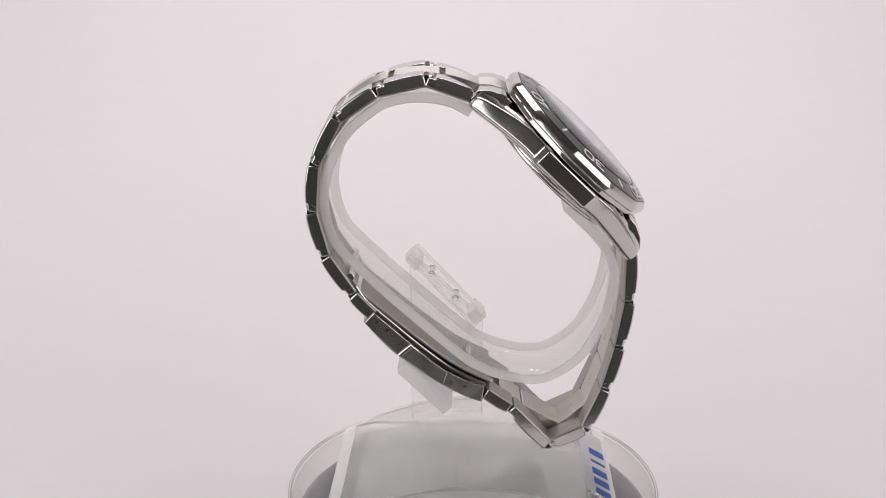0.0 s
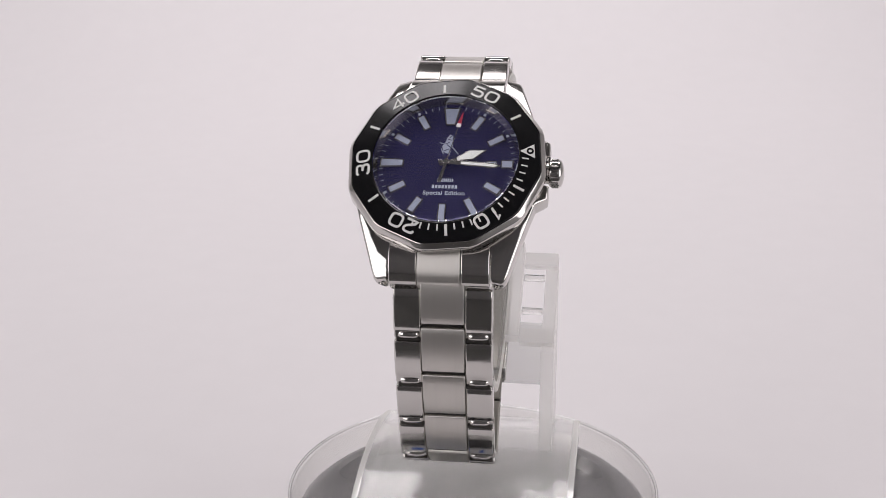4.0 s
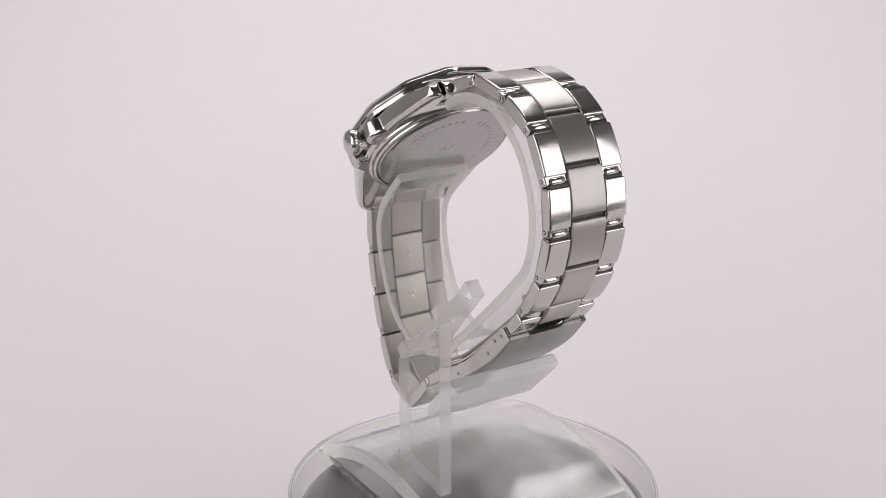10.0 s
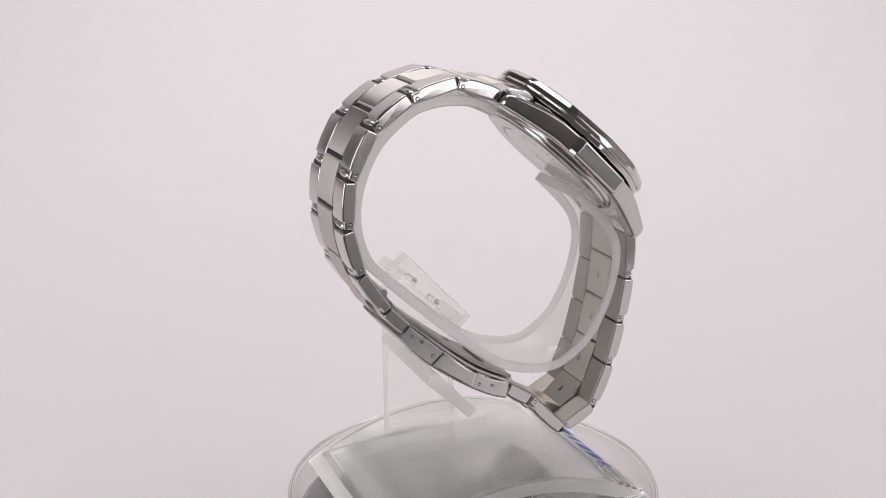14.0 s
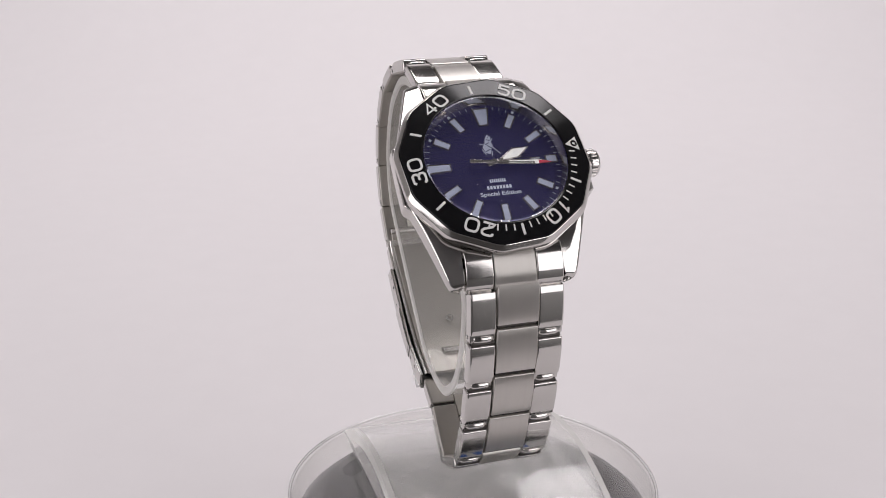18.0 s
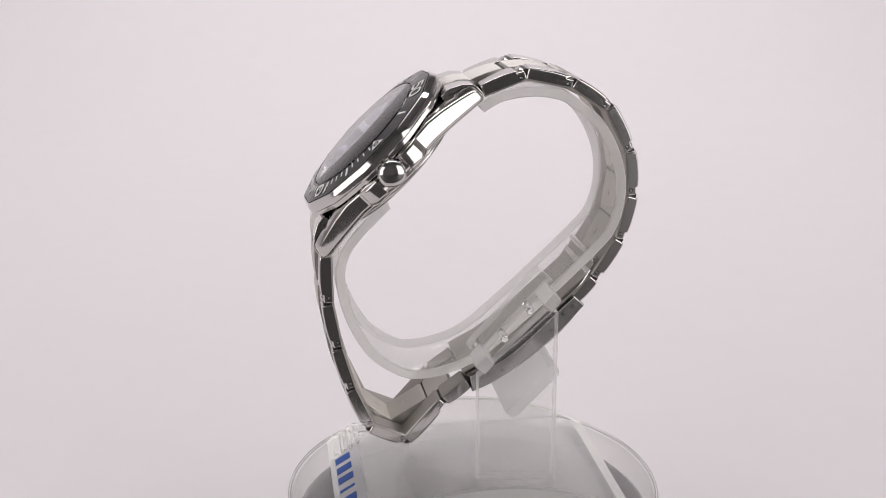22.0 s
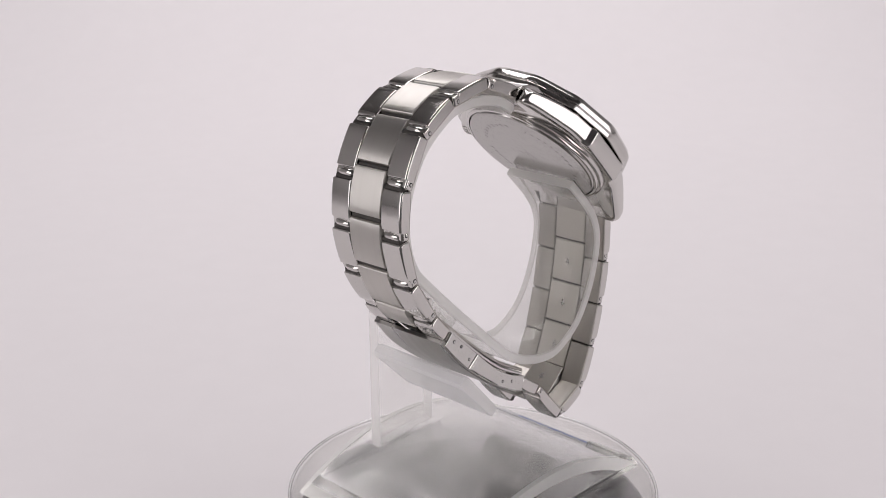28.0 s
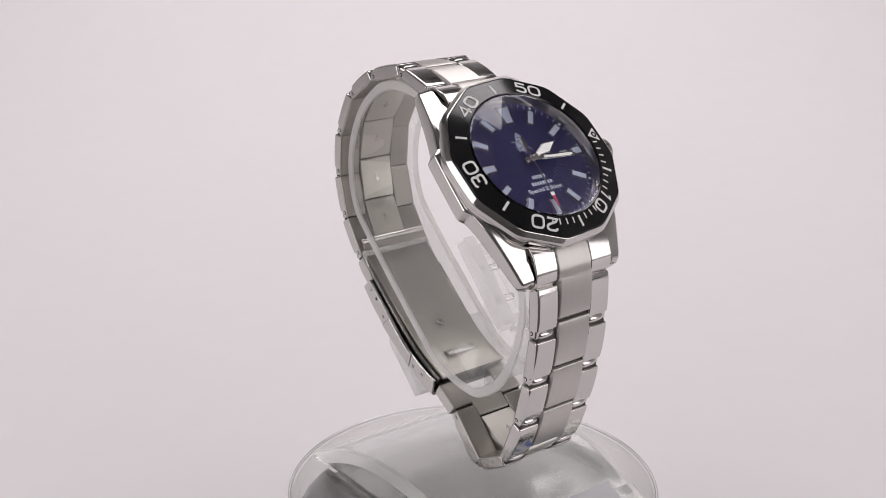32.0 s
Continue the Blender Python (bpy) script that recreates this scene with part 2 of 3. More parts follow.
def smooth_path(points, per=6):
    """Catmull-Rom through the points."""
    P = [Vector(p) for p in points]
    res = []
    for i in range(len(P) - 1):
        p0, p1, p2, p3 = P[max(0, i - 1)], P[i], P[i + 1], P[min(len(P) - 1, i + 2)]
        for k in range(per):
            t = k / per
            q = 0.5 * (2 * p1 + (p2 - p0) * t + (2 * p0 - 5 * p1 + 4 * p2 - p3) * t * t + (3 * p1 - p0 - 3 * p2 + p3) * t ** 3)
            res.append((q.x, q.y))
    res.append(tuple(P[-1]))
    return res


def lettering(name, words, size, mat, parent, m, wide=1.0, bold=0.0, depth=0.03):
    curve = bpy.data.curves.new(name, "FONT")
    curve.body, curve.size, curve.align_x, curve.align_y = words, size, "CENTER", "CENTER"
    curve.extrude, curve.offset, curve.resolution_u = depth, bold, 4
    tmp = bpy.data.objects.new(name, curve)
    scene.collection.objects.link(tmp)
    me = bpy.data.meshes.new_from_object(tmp.evaluated_get(bpy.context.evaluated_depsgraph_get()))
    bpy.data.objects.remove(tmp)
    me.transform(Matrix.Diagonal((wide * 0.001, 0.001, 0.001, 1)))
    me.materials.clear()
    me.materials.append(mat)
    return part(name, me, mat, parent, m=m)


STROKES = {
    "0": [[(1.45 * math.copysign(abs(math.cos(a)) ** 0.62, math.cos(a)), 1.5 * math.copysign(abs(math.sin(a)) ** 0.62, math.sin(a))) for a in [2 * math.pi * k / 28 for k in range(29)]]],
    "1": [[(-0.75, 0.8), (0.05, 1.5), (0.05, -1.5)]],
    "2": [[(-1.3, 0.8), (-1.1, 1.3), (-0.6, 1.5), (0.7, 1.5), (1.2, 1.2), (1.3, 0.7), (1.0, 0.2), (-0.9, -0.8), (-1.25, -1.45), (1.4, -1.48)]],
    "3": [[(-1.3, 1.0), (-0.9, 1.45), (0.8, 1.5), (1.25, 1.1), (1.25, 0.5), (0.8, 0.05), (-0.3, 0.05)], [(0.7, 0.05), (1.3, -0.4), (1.3, -1.1), (0.8, -1.5), (-0.9, -1.45), (-1.35, -1.0)]],
    "4": [[(0.7, -1.5), (0.7, 1.5), (-1.4, -0.6), (1.45, -0.62)]],
    "5": [[(1.25, 1.48), (-1.1, 1.5), (-1.15, 0.3), (0.6, 0.32), (1.2, 0.0), (1.35, -0.6), (1.1, -1.25), (0.6, -1.5), (-0.8, -1.45), (-1.3, -1.15)]],
}


def stroked(number, width=0.56, gap=3.75, size=1.0, depth=0.08):
    """Bezel numerals of even stroke."""
    bm = bmesh.new()
    for i, ch in enumerate(number):
        ox = (i - (len(number) - 1) / 2) * gap
        for path in STROKES[ch]:
            pts = [Vector((ox + x * size, y * size)) for x, y in path]
            ring = []
            for k, p in enumerate(pts):
                closed = (pts[0] - pts[-1]).length < 0.01
                a = pts[k - 1] if k else (pts[-2] if closed else pts[0])
                b = pts[k + 1] if k < len(pts) - 1 else (pts[1] if closed else pts[-1])
                d0 = (p - a).normalized() if (p - a).length > 1e-6 else (b - p).normalized()
                d1 = (b - p).normalized() if (b - p).length > 1e-6 else d0
                t = (d0 + d1).normalized() if (d0 + d1).length > 1e-6 else d0
                n = Vector((-t.y, t.x)) * min(1.6, 1 / max(0.3, t.dot(d0))) * width / 2
                ring.append([bm.verts.new((q.x, q.y, z)) for z in (0, depth) for q in (p + n, p - n)])
            for a, b in zip(ring, ring[1:]):
                for f in ((a[2], a[3], b[3], b[2]), (a[1], a[0], b[0], b[1]), (a[0], a[2], b[2], b[0]), (a[3], a[1], b[1], b[3])):
                    bm.faces.new(f)
            for e in (ring[0], ring[-1]):
                bm.faces.new((e[0], e[1], e[3], e[2]))
    return bm


def empty(name, z):
    ob = new(name)
    ob.empty_display_size = 0.01
    ob.location = (0, 0, z)
    return ob


# ---- the room: table paper, unseen walls, three of them whitened as reflectors ----
def room():
    bm = bmesh.new()
    prof = [(-0.138, 0.0), (0.55, 0.0)] + [(0.55 + 0.45 * math.sin(a), 0.45 - 0.45 * math.cos(a)) for a in [radians(7.5 * k) for k in range(1, 13)]] + [(1.0, 0.72)]
    prof = [(y * 1000, z * 1000) for y, z in prof]
    front = [(x, y, z) for y, z in prof for x in (-1100, 1100)]
    vs = [bm.verts.new(p) for p in front]
    back = [bm.verts.new((x, y + 2.0, z - 2.0)) for x, y, z in front]
    for k in range(len(prof) - 1):
        a = 2 * k
        bm.faces.new((vs[a], vs[a + 1], vs[a + 3], vs[a + 2]))
        bm.faces.new((back[a], back[a + 2], back[a + 3], back[a + 1]))
        bm.faces.new((vs[a], vs[a + 2], back[a + 2], back[a]))
        bm.faces.new((vs[a + 1], back[a + 1], back[a + 3], vs[a + 3]))
    for a in (0, 2 * len(prof) - 2):
        bm.faces.new((vs[a], vs[a + 1], back[a + 1], back[a]))
    ob = new("backdrop", mesh_of("backdrop", bm, PAPER, 60))
    tagged(ob, "seamless white paper sweep with a faint pink cast", "backdrop", kind="structure")
    for nm, b in (("wall_north", (-1400, 1400, 1500, 1560, -760, 1500)), ("wall_south", (-1400, 1400, -840, -780, -760, 1500)),
                  ("wall_west", (-1460, -1400, -840, 1560, -760, 1500)), ("wall_east", (1400, 1460, -840, 1560, -760, 1500)),
                  ("ceiling", (-1460, 1460, -840, 1560, 1502, 1560)), ("floor", (-1460, 1460, -840, 1560, -820, -762))):
        ob = new(nm, mesh_of(nm, block(*b, 3), CEILINGPAINT if nm == "ceiling" else FLOORING if nm == "floor" else BOUNCEPAINT if nm in ("wall_west", "wall_east", "wall_north") else WALLPAINT))
        tagged(ob, "plain grey painted ceiling" if nm == "ceiling" else "dark floor of a small studio" if nm == "floor" else "plain grey painted studio wall" if nm == "wall_south" else "unseen white wall added to brighten reflections", "room", kind="structure")
    ob = new("table", mesh_of("table", block(-1150, 1150, -620, 990, -42, -2.5, 4), TABLETOP))
    for sx in (-1080, 1080):
        for y in (-550, 930):
            part("leg", block(sx - 30, sx + 30, y - 30, y + 30, -762, -42, 3), TABLETOP, ob)
    tagged(ob, "plain grey studio table under the paper sweep", "table")


room()


# ---- the turntable ----
def turntable():
    top = empty("turntable", 0.0)
    tagged(top, "round turntable with a clear cap over a dark grey body", "turntable")
    zt = Z0 * 1000 - 96.6
    part("base", lathe([(0, 0.5), (48.5, 0.5), (49.6, 1.5), (49.8, 20), (49.2, 22), (47.5, 22.4), (46.8, 21.5), (0, 21.5)]), BLACKPL, top, "black plastic base")
    part("platter", lathe([(0, 21.6), (45.0, 21.6), (46.2, 22.8), (46.5, 27.0), (46.2, 29.0), (45.2, 30.9), (43.6, 32.2), (41.6, 32.9), (39.6, 32.8), (37.8, 32.1), (36.4, 31.2), (35.0, 30.8), (30, 30.7), (0, 30.7)]), PLASTIC, top, "dark grey platter")
    r, t = 47.9, 0.6
    prof = [(0, zt), (r - 2.4, zt), (r - 1.0, zt - 0.5), (r - 0.2, zt - 1.6), (r, zt - 3.2), (r, 22.6), (r - t, 22.6), (r - t, zt - 3.6), (r - t - 0.9, zt - t - 0.5), (r - t - 2.2, zt - t), (0, zt - t)]
    part("cap", lathe(prof), CAPSHEET, top, "clear acrylic cap with a rounded rim")
    part("rim_bead", lathe([(r - 0.75 + 0.42 * math.cos(a), zt - 0.6 + 0.42 * math.sin(a)) for a in [math.pi * k / 4 for k in range(8)]], 128, True), CLEAR, top, "clear rounded bead of the cap")
    return top


# ---- the acrylic stand ----
def arch_points(y0, y1, r, zc, n=24):
    return [(y, zc + math.sqrt(r * r - y * y)) for y in [y0 + (y1 - y0) * k / n for k in range(n + 1)]]


def stand():
    top = empty("watch_stand", Z0 - 0.0964)
    tagged(top, "clear acrylic watch stand with an arched foot and a C-shaped collar", "watch stand")
    lift = mm(0, 0, 96.4)
    R = 64.4
    zc = -84.8 - R
    outer = arch_points(-36, 36, R, zc)
    inner = [(y, z) for y, z in arch_points(-32.4, 32.4, R - 3.2, zc)]
    # arched sheet closed below by a thin flat plate
    n = len(outer)
    bm = bmesh.new()
    xs = (-26.5, 26.5)
    lo = [[bm.verts.new((x, y, z)) for y, z in outer] for x in xs]
    mid = [[bm.verts.new((x, y, z)) for y, z in outer] for x in (-25.1, 25.1)]
    li = [[bm.verts.new((x, y, max(z, -94.6))) for y, z in inner] for x in xs]
    for k in range(n - 1):
        bm.faces.new((mid[0][k], mid[0][k + 1], mid[1][k + 1], mid[1][k]))
        bm.faces.new((lo[0][k], lo[0][k + 1], mid[0][k + 1], mid[0][k])).material_index = 1
        bm.faces.new((mid[1][k], mid[1][k + 1], lo[1][k + 1], lo[1][k])).material_index = 1
        bm.faces.new((li[0][k], li[1][k], li[1][k + 1], li[0][k + 1]))
        for i in (0, 1):
            f = bm.faces.new((lo[i][k], lo[i][k + 1], li[i][k + 1], li[i][k]))
            f.material_index = 1
    for k in (0, n - 1):
        f = bm.faces.new((lo[0][k], mid[0][k], mid[1][k], lo[1][k], li[1][k], li[0][k]))
        f.material_index = 1
    part("arched_foot", bm, (FOOT, FOOTEDGE), top, "arched clear acrylic foot with sawn edges", lift)
    part("foot_plate", block(-26.4, 26.4, -35.6, 35.6, -96.3, -94.7, 0.3), (GLASS,), top, "flat clear plate under the arch", lift)
    # upright leg
    leg = [(-2.4, -86.0), (16.6, -87.4), (16.6, -43.5), (13.8, -42.8), (-2.4, -58.6)]
    part("leg", prism(leg, 17.0, 20.2, 0.25, side_mat=1), (PANE, PANEEDGE), top, "flat upright clear acrylic leg", lift)
    # sloping rail at the collar's side, two bars and two pegs that tie it to the leg
    u, v = Vector((0.677, 0.736)), Vector((0.736, -0.677))

    def slope(a0, a1, h0, h1):
        o = Vector((-3.3, -54.3))
        return [tuple(o + u * a + v * h) for a, h in ((a0, h0), (a1, h0), (a1, h1), (a0, h1))]
    part("rail", prism(slope(0, 25.4, 0.0, 4.4), 8.1, 11.6, 0.25, side_mat=1), (PANE, PANEEDGE), top, "sloping clear rail beside the collar", lift)
    part("tie_bar", prism(slope(-1.0, 2.6, 1.4, 4.4), 11.7, 20.2, 0.25), PANEEDGE, top, "short clear tie bar", lift)
    part("tie_bar", prism(slope(20.5, 24.0, 3.2, 6.0), 11.7, 20.2, 0.25), PANEEDGE, top, "short clear tie bar", lift)
    for a in (8, 17):
        peg = cylinder(0.9, 11.7, 16.9, 16, 0.2)
        p = Vector((-3.3, -54.3)) + u * a + v * 3.4
        part("peg", peg, GLASS, top, "", lift @ mm(0, p.x, p.y) @ pose(0, 0, 0, 0, 90, 0))
    # sloping shelf below the clasp
    sh = [(5.0, -69.8), (15.2, -58.6), (16.6, -58.4), (18.0, -59.7), (17.9, -60.9), (7.0, -71.6)]
    part("shelf", prism(sh, -13.0, 16.9, 0.25, side_mat=0, cap_mat=1), (SHELF, PANEEDGE), top, "sloping clear shelf", lift)
    # C-shaped collar inside the bracelet
    ring = [(0.5, 2.6), (5.0, 5.0), (11.0, 6.0), (16.6, 5.6), (21.6, 3.7), (28.7, -2.4), (33.1, -11.0), (34.2, -19.6), (32.1, -27.8),
            (27.4, -33.4), (15.0, -45.2), (2.0, -56.6), (-3.0, -59.6), (-7.4, -61.2), (-13.0, -62.2), (-18.5, -61.4), (-25.8, -56.0), (-30.8, -46.7), (-32.9, -37.0), (-31.8, -31.0), (-28.6, -26.3), (-24.6, -22.2), (-21.6, -19.3)]
    part("collar", strip(widened(smooth_path(ring), 0.05), -12.8, 8.0, 2.4, 1, 2), (WALL, SAWN, CUT), top, "C-shaped clear collar with milky sawn edges", lift, 45)
    # printed strip along the foot's front edge, and a small ridged clear clip beside it
    def skin(y, h):
        return zc + math.sqrt(R * R - y * y) + h
    strip_path = [(y, skin(y, 0.12)) for y in [-35.6 + 0.8 * k for k in range(10)]]
    label = part("label_strip", strip(strip_path, -14.5, 20.5, 0.16, 0), (STICKER,), top, "translucent white label strip", lift)
    for k in range(5):
        x = -11.6 + 5.3 * k
        w = 0.6 if k == 3 else 1.6
        g = [(y, skin(y, 0.28)) for y in (-34.6, -33.8, -33.0, -32.2, -31.4, -30.8)]
        part("blue_mark", strip(g, x - w, x + w, 0.1, 0), (BLUE,), label, "blue block shape")
    for k in range(4):
        y = -34.8 + 1.9 * k
        part("clip_ridge", block(-26.2, -15.2, y, y + 1.3, skin(y, -0.3), skin(y, 1.5), 0.25), GLASS, top, "ridged clear clip", lift)
    speck = part("speck", lathe([(0, 0.08), (0.22, 0.05), (0.3, 0), (0, -0.05)], 8), DARK, top, "dark speck of dirt", lift @ mm(11.9, 18.2, skin(18.2, 0.03)))
    return top


# ---- the watch ----
UPPER = [(0.2, 6.5), (10.7, 10.3), (22.1, 7.7), (31.0, 1.6), (36.5, -9.1), (37.5, -20.2), (34.7, -31.1), (28.6, -40.5), (23.8, -45.7)]
LOWER = [(-36.6, -30.4), (-36.6, -42.5), (-34.7, -53.9), (-31.8, -64.8), (-27.3, -75.4), (-18.2, -79.8), (-8.9, -69.8), (-2.6, -65.5)]
WX = -3.1                        # the watch's middle beside the turning axis
CASE = (-25.8, -4.45)            # middle of the bezel's face
CASE_TILT = 44.5


def link_outline(L, T, crown, lip=False):
    """Side outline of a link in (along, out): arched outside, flat inside, rounded ends; lip: a lower step at its far end, on which a knuckle sits."""
    pts = []
    y0, y1 = -L / 2 + 0.12, (L * 0.335 if lip else L / 2 - 0.12)
    for k in range(13):
        s = -1 + k / 6
        drop = (0.42, 0.10)[min(k, 12 - k)] if min(k, 12 - k) < 2 else 0
        y = y0 + (y1 - y0) * (0.5 + 0.5 * s) if 1 < k < 11 else (y0 + 0.22 * k if k < 2 else y1 - 0.22 * (12 - k))
        pts.append((y, T / 2 - crown * s * s - drop))
    if lip:
        h = T / 2 - crown - 0.6
        pts += [(y1 + 0.02, h), (L / 2 - 0.3, h - 0.1), (L / 2, h - 0.4)]
    else:
        pts += [(L / 2, T / 2 - crown - 1.0)]
    pts += [(L / 2, -T / 2 + 0.5), (L / 2 - 0.4, -T / 2), (-L / 2 + 0.4, -T / 2), (-L / 2, -T / 2 + 0.5), (-L / 2, T / 2 - crown - 1.0)]
    return pts


def knuckle(L, T, crown, x0, x1):
    """The pillow-shaped bar on a link's lower step, drawn in towards its two ends."""
    y0, y1, h = L * 0.335 - 0.05, L / 2 + 0.30, T / 2 - crown - 1.25
    c, r = (y0 + y1) / 2, (y1 - y0) / 2
    bm = bmesh.new()
    loops = []
    for k in range(9):
        u = -1 + k / 4
        f = (1 - abs(u) ** 3.2) ** 0.5 if abs(u) < 1 else 0.25
        x = (x0 + x1) / 2 + u * (x1 - x0) / 2
        loops.append([bm.verts.new((x, c - r * (0.62 + 0.38 * f) * math.cos(a), h - 0.2 + (0.25 + 1.22 * f) * math.sin(a))) for a in [radians(v) for v in (0, 22, 45, 68, 90, 112, 135, 158, 180)]])
    for a, b in zip(loops, loops[1:]):
        for k in range(8):
            bm.faces.new((a[k], a[k + 1], b[k + 1], b[k]))
        bm.faces.new((a[8], a[0], b[0], b[8]))
    bm.faces.new(loops[0])
    bm.faces.new(loops[-1])
    return bm


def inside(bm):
    """Second, satin material on a link's wrist side; its base colour differs from the outside."""
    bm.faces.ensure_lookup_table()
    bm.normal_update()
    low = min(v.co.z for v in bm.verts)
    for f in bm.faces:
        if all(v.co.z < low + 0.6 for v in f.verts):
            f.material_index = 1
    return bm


def chord(a, b):
    """Pose of a link between two points of the (y, z) plane: local y runs along, local z points outward."""
    a, b = Vector(a), Vector(b)
    ang = math.degrees(math.atan2(b.y - a.y, b.x - a.x))
    mid = (a + b) / 2
    return mm(0, mid.x, mid.y, ang)


def at_length(path, s):
    """Point at arc length s along a polyline, going straight on past its ends."""
    P = [Vector(p) for p in path]
    if s < 0:
        return tuple(P[0] + (P[0] - P[1]).normalized() * -s)
    for a, b in zip(P, P[1:]):
        d = (b - a).length
        if s <= d:
            return tuple(a + (b - a) * (s / d))
        s -= d
    return tuple(P[-1] + (P[-1] - P[-2]).normalized() * s)


def bracelet_run(watch, lift, path, shift, flip):
    """Outer links joint by joint; centre links set off along the run."""
    lens = [(Vector(b) - Vector(a)).length for a, b in zip(path, path[1:])]
    pin = mesh_of("pin", lathe([(0, 0.12), (0.30, 0.12), (0.36, 0.02), (0.36, -0.6), (0, -0.6)], 12), STEEL)
    # dark ring on the flank paints the shade round each pin
    hole = mesh_of("pin_hole_shade", lathe([(0.34, 0.015), (0.50, 0.02), (0.50, -0.3), (0.34, -0.3)], 14, True), DARK)
    for i, (a, b) in enumerate(zip(path, path[1:])):
        L = lens[i]
        m = lift @ chord(a, b)
        if flip:
            m = m @ pose(0, 0, 0, 0, 180, 0)
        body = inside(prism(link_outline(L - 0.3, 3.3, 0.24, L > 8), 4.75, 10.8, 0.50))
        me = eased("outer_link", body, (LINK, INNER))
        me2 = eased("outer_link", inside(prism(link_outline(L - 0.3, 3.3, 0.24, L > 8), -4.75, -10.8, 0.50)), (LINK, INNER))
        for mesh, side in ((me, 1), (me2, -1)):
            ob = part("outer_link", mesh, LINK, watch, "polished steel outer bracelet link", m)
            if L > 8:
                part("knuckle", knuckle(L - 0.3, 3.3, 0.30, *((5.0, 10.2) if side > 0 else (-10.2, -5.0))), LINK, ob, "rounded polished knuckle", sharp=50)
                end = (L / 2 - 1.5)
                pm = mm(side * 10.8, end, -0.55) @ pose(0, 0, 0, 0, 90 * side, 0)
                part("pin", pin, STEEL, ob, m=pm)
                part("pin_hole_shade", hole, DARK, ob, m=pm)
        if i < len(lens) - 1:
            # added bars whose dark colour stands for shade in the outer joints
            for x0 in (-10.2, 4.9):
                part("gap_shade_bar", cylinder(0.95, x0, x0 + 5.3, 12), GAPSHADE, watch, m=lift @ mm(0, b[0], b[1]) @ pose(0, 0, 0, 0, 90, 0))
    s = 0.0
    for i, L in enumerate(lens):
        a, b = at_length(path, s - shift), at_length(path, s + L - shift)
        if i:
            # dark added bar for the shade between neighbouring centre links
            part("gap_shade_bar", cylinder(1.1, -4.5, 4.5, 12), GAPSHADE, watch, m=lift @ mm(0, a[0], a[1]) @ pose(0, 0, 0, 0, 90, 0))
        s += L
        ln = (Vector(b) - Vector(a)).length
        m = lift @ chord(a, b)
        if flip:
            m = m @ pose(0, 0, 0, 0, 180, 0)
        part("centre_link", eased("centre_link", inside(prism(link_outline(ln - 0.5, 3.7, 0.40), -4.68, 4.68, 0.2)), (BRUSHED, INNERMIDLIT)), BRUSHED, watch, "brushed steel centre bracelet link", m @ mm(0, 0, 0.35))
        if 0 < i < len(lens) - 1:
            arrow = [(-0.3, -0.9), (0.3, -0.9), (0.3, 0.1), (0.75, 0.1), (0.0, 0.95), (-0.75, 0.1), (-0.3, 0.1)]
            part("engraved_arrow", prism(arrow, -0.02, 0.02, plane="xy"), ENGRAVED, watch, m=m @ mm(0, 0, -1.5))


def case_half(bm, side, crown_side):
    def top_z(y):
        a = abs(y)
        return -4.3 if a < 13 else -4.3 - 3.6 * ((a - 13) / 13.0) ** 1.3

    def low_z(y):
        a = abs(y)
        return -9.9 if a < 11 else -9.9 - 2.4 * ((a - 11) / 15.0) ** 1.2

    def out_x(y):
        a = abs(y)
        if crown_side:
            return float(np.interp(a, (0, 3.3, 3.9, 7.0, 8.6, 26), (20.0, 20.0, 22.3, 22.2, 19.7, 14.1)))
        return float(np.interp(a, (0, 7.2, 8.4, 26), (21.3, 21.2, 19.8, 14.1)))
    half = [0, 3.3, 3.9, 7.0, 8.6, 9.2, 11, 13, 17, 20.4, 20.4, 22, 24, 25.2, 25.75, 26.0] if crown_side else [0, 3.5, 6.9, 7.3, 8.2, 8.6, 11, 13, 17, 20.4, 20.4, 22, 24, 25.2, 25.75, 26.0]
    ys = [-y for y in half[:0:-1]] + half
    easing = {0: 0.85, 1: 0.4, 2: 0.1}
    lugs = 6
    loops = []
    last = len(ys) - 1
    for i, y in enumerate(ys):
        lug = i < lugs or i > last - lugs
        xi = 11.15 if lug else 0.0
        xo, zt, zb = out_x(y), top_z(y), low_z(y)
        k = easing.get(min(i, last - i), 0.0)
        w = min(1.9, xo - xi - 0.3) + 0.9 * max(0, min(1, (abs(y) - 12) / 8))
        pts = [(xi + k, zt - k), (xo - w, zt - k), (xo - w * 0.2 - k, zt - 0.75 - k), (xo - w * 0.07 - k, zt - 0.95 - k), (xo - k, zt - 1.3 - k),
               (xo - k, zb + 1.5 + k), (xo - 0.28 - k, zb + 0.8 + k), (xo - 0.85 - k, zb + 0.3 + k), (xo - 1.6 - k, zb + k), (xi + k, zb + k)]
        loops.append([bm.verts.new((side * x, y, z)) for x, z in pts])
    n = len(loops[0])
    for i, (a, b) in enumerate(zip(loops, loops[1:])):
        for k in range(n):
            j = (k + 1) % n
            if k == n - 1 and lugs <= i < len(loops) - 1 - lugs:
                continue
            try:
                bm.faces.new((a[k], a[j], b[j], b[k]))
            except ValueError:
                pass
    bm.faces.new(loops[0])
    bm.faces.new(loops[-1])


def polygon_factor(a):
    """Radius of the twelve-sided outline at the angle a, corners slightly blunted."""
    w = (math.degrees(a) + PHASE) % 30 - 15
    return min(math.cos(radians(15)) / math.cos(radians(w)) * 1.008, 0.997)


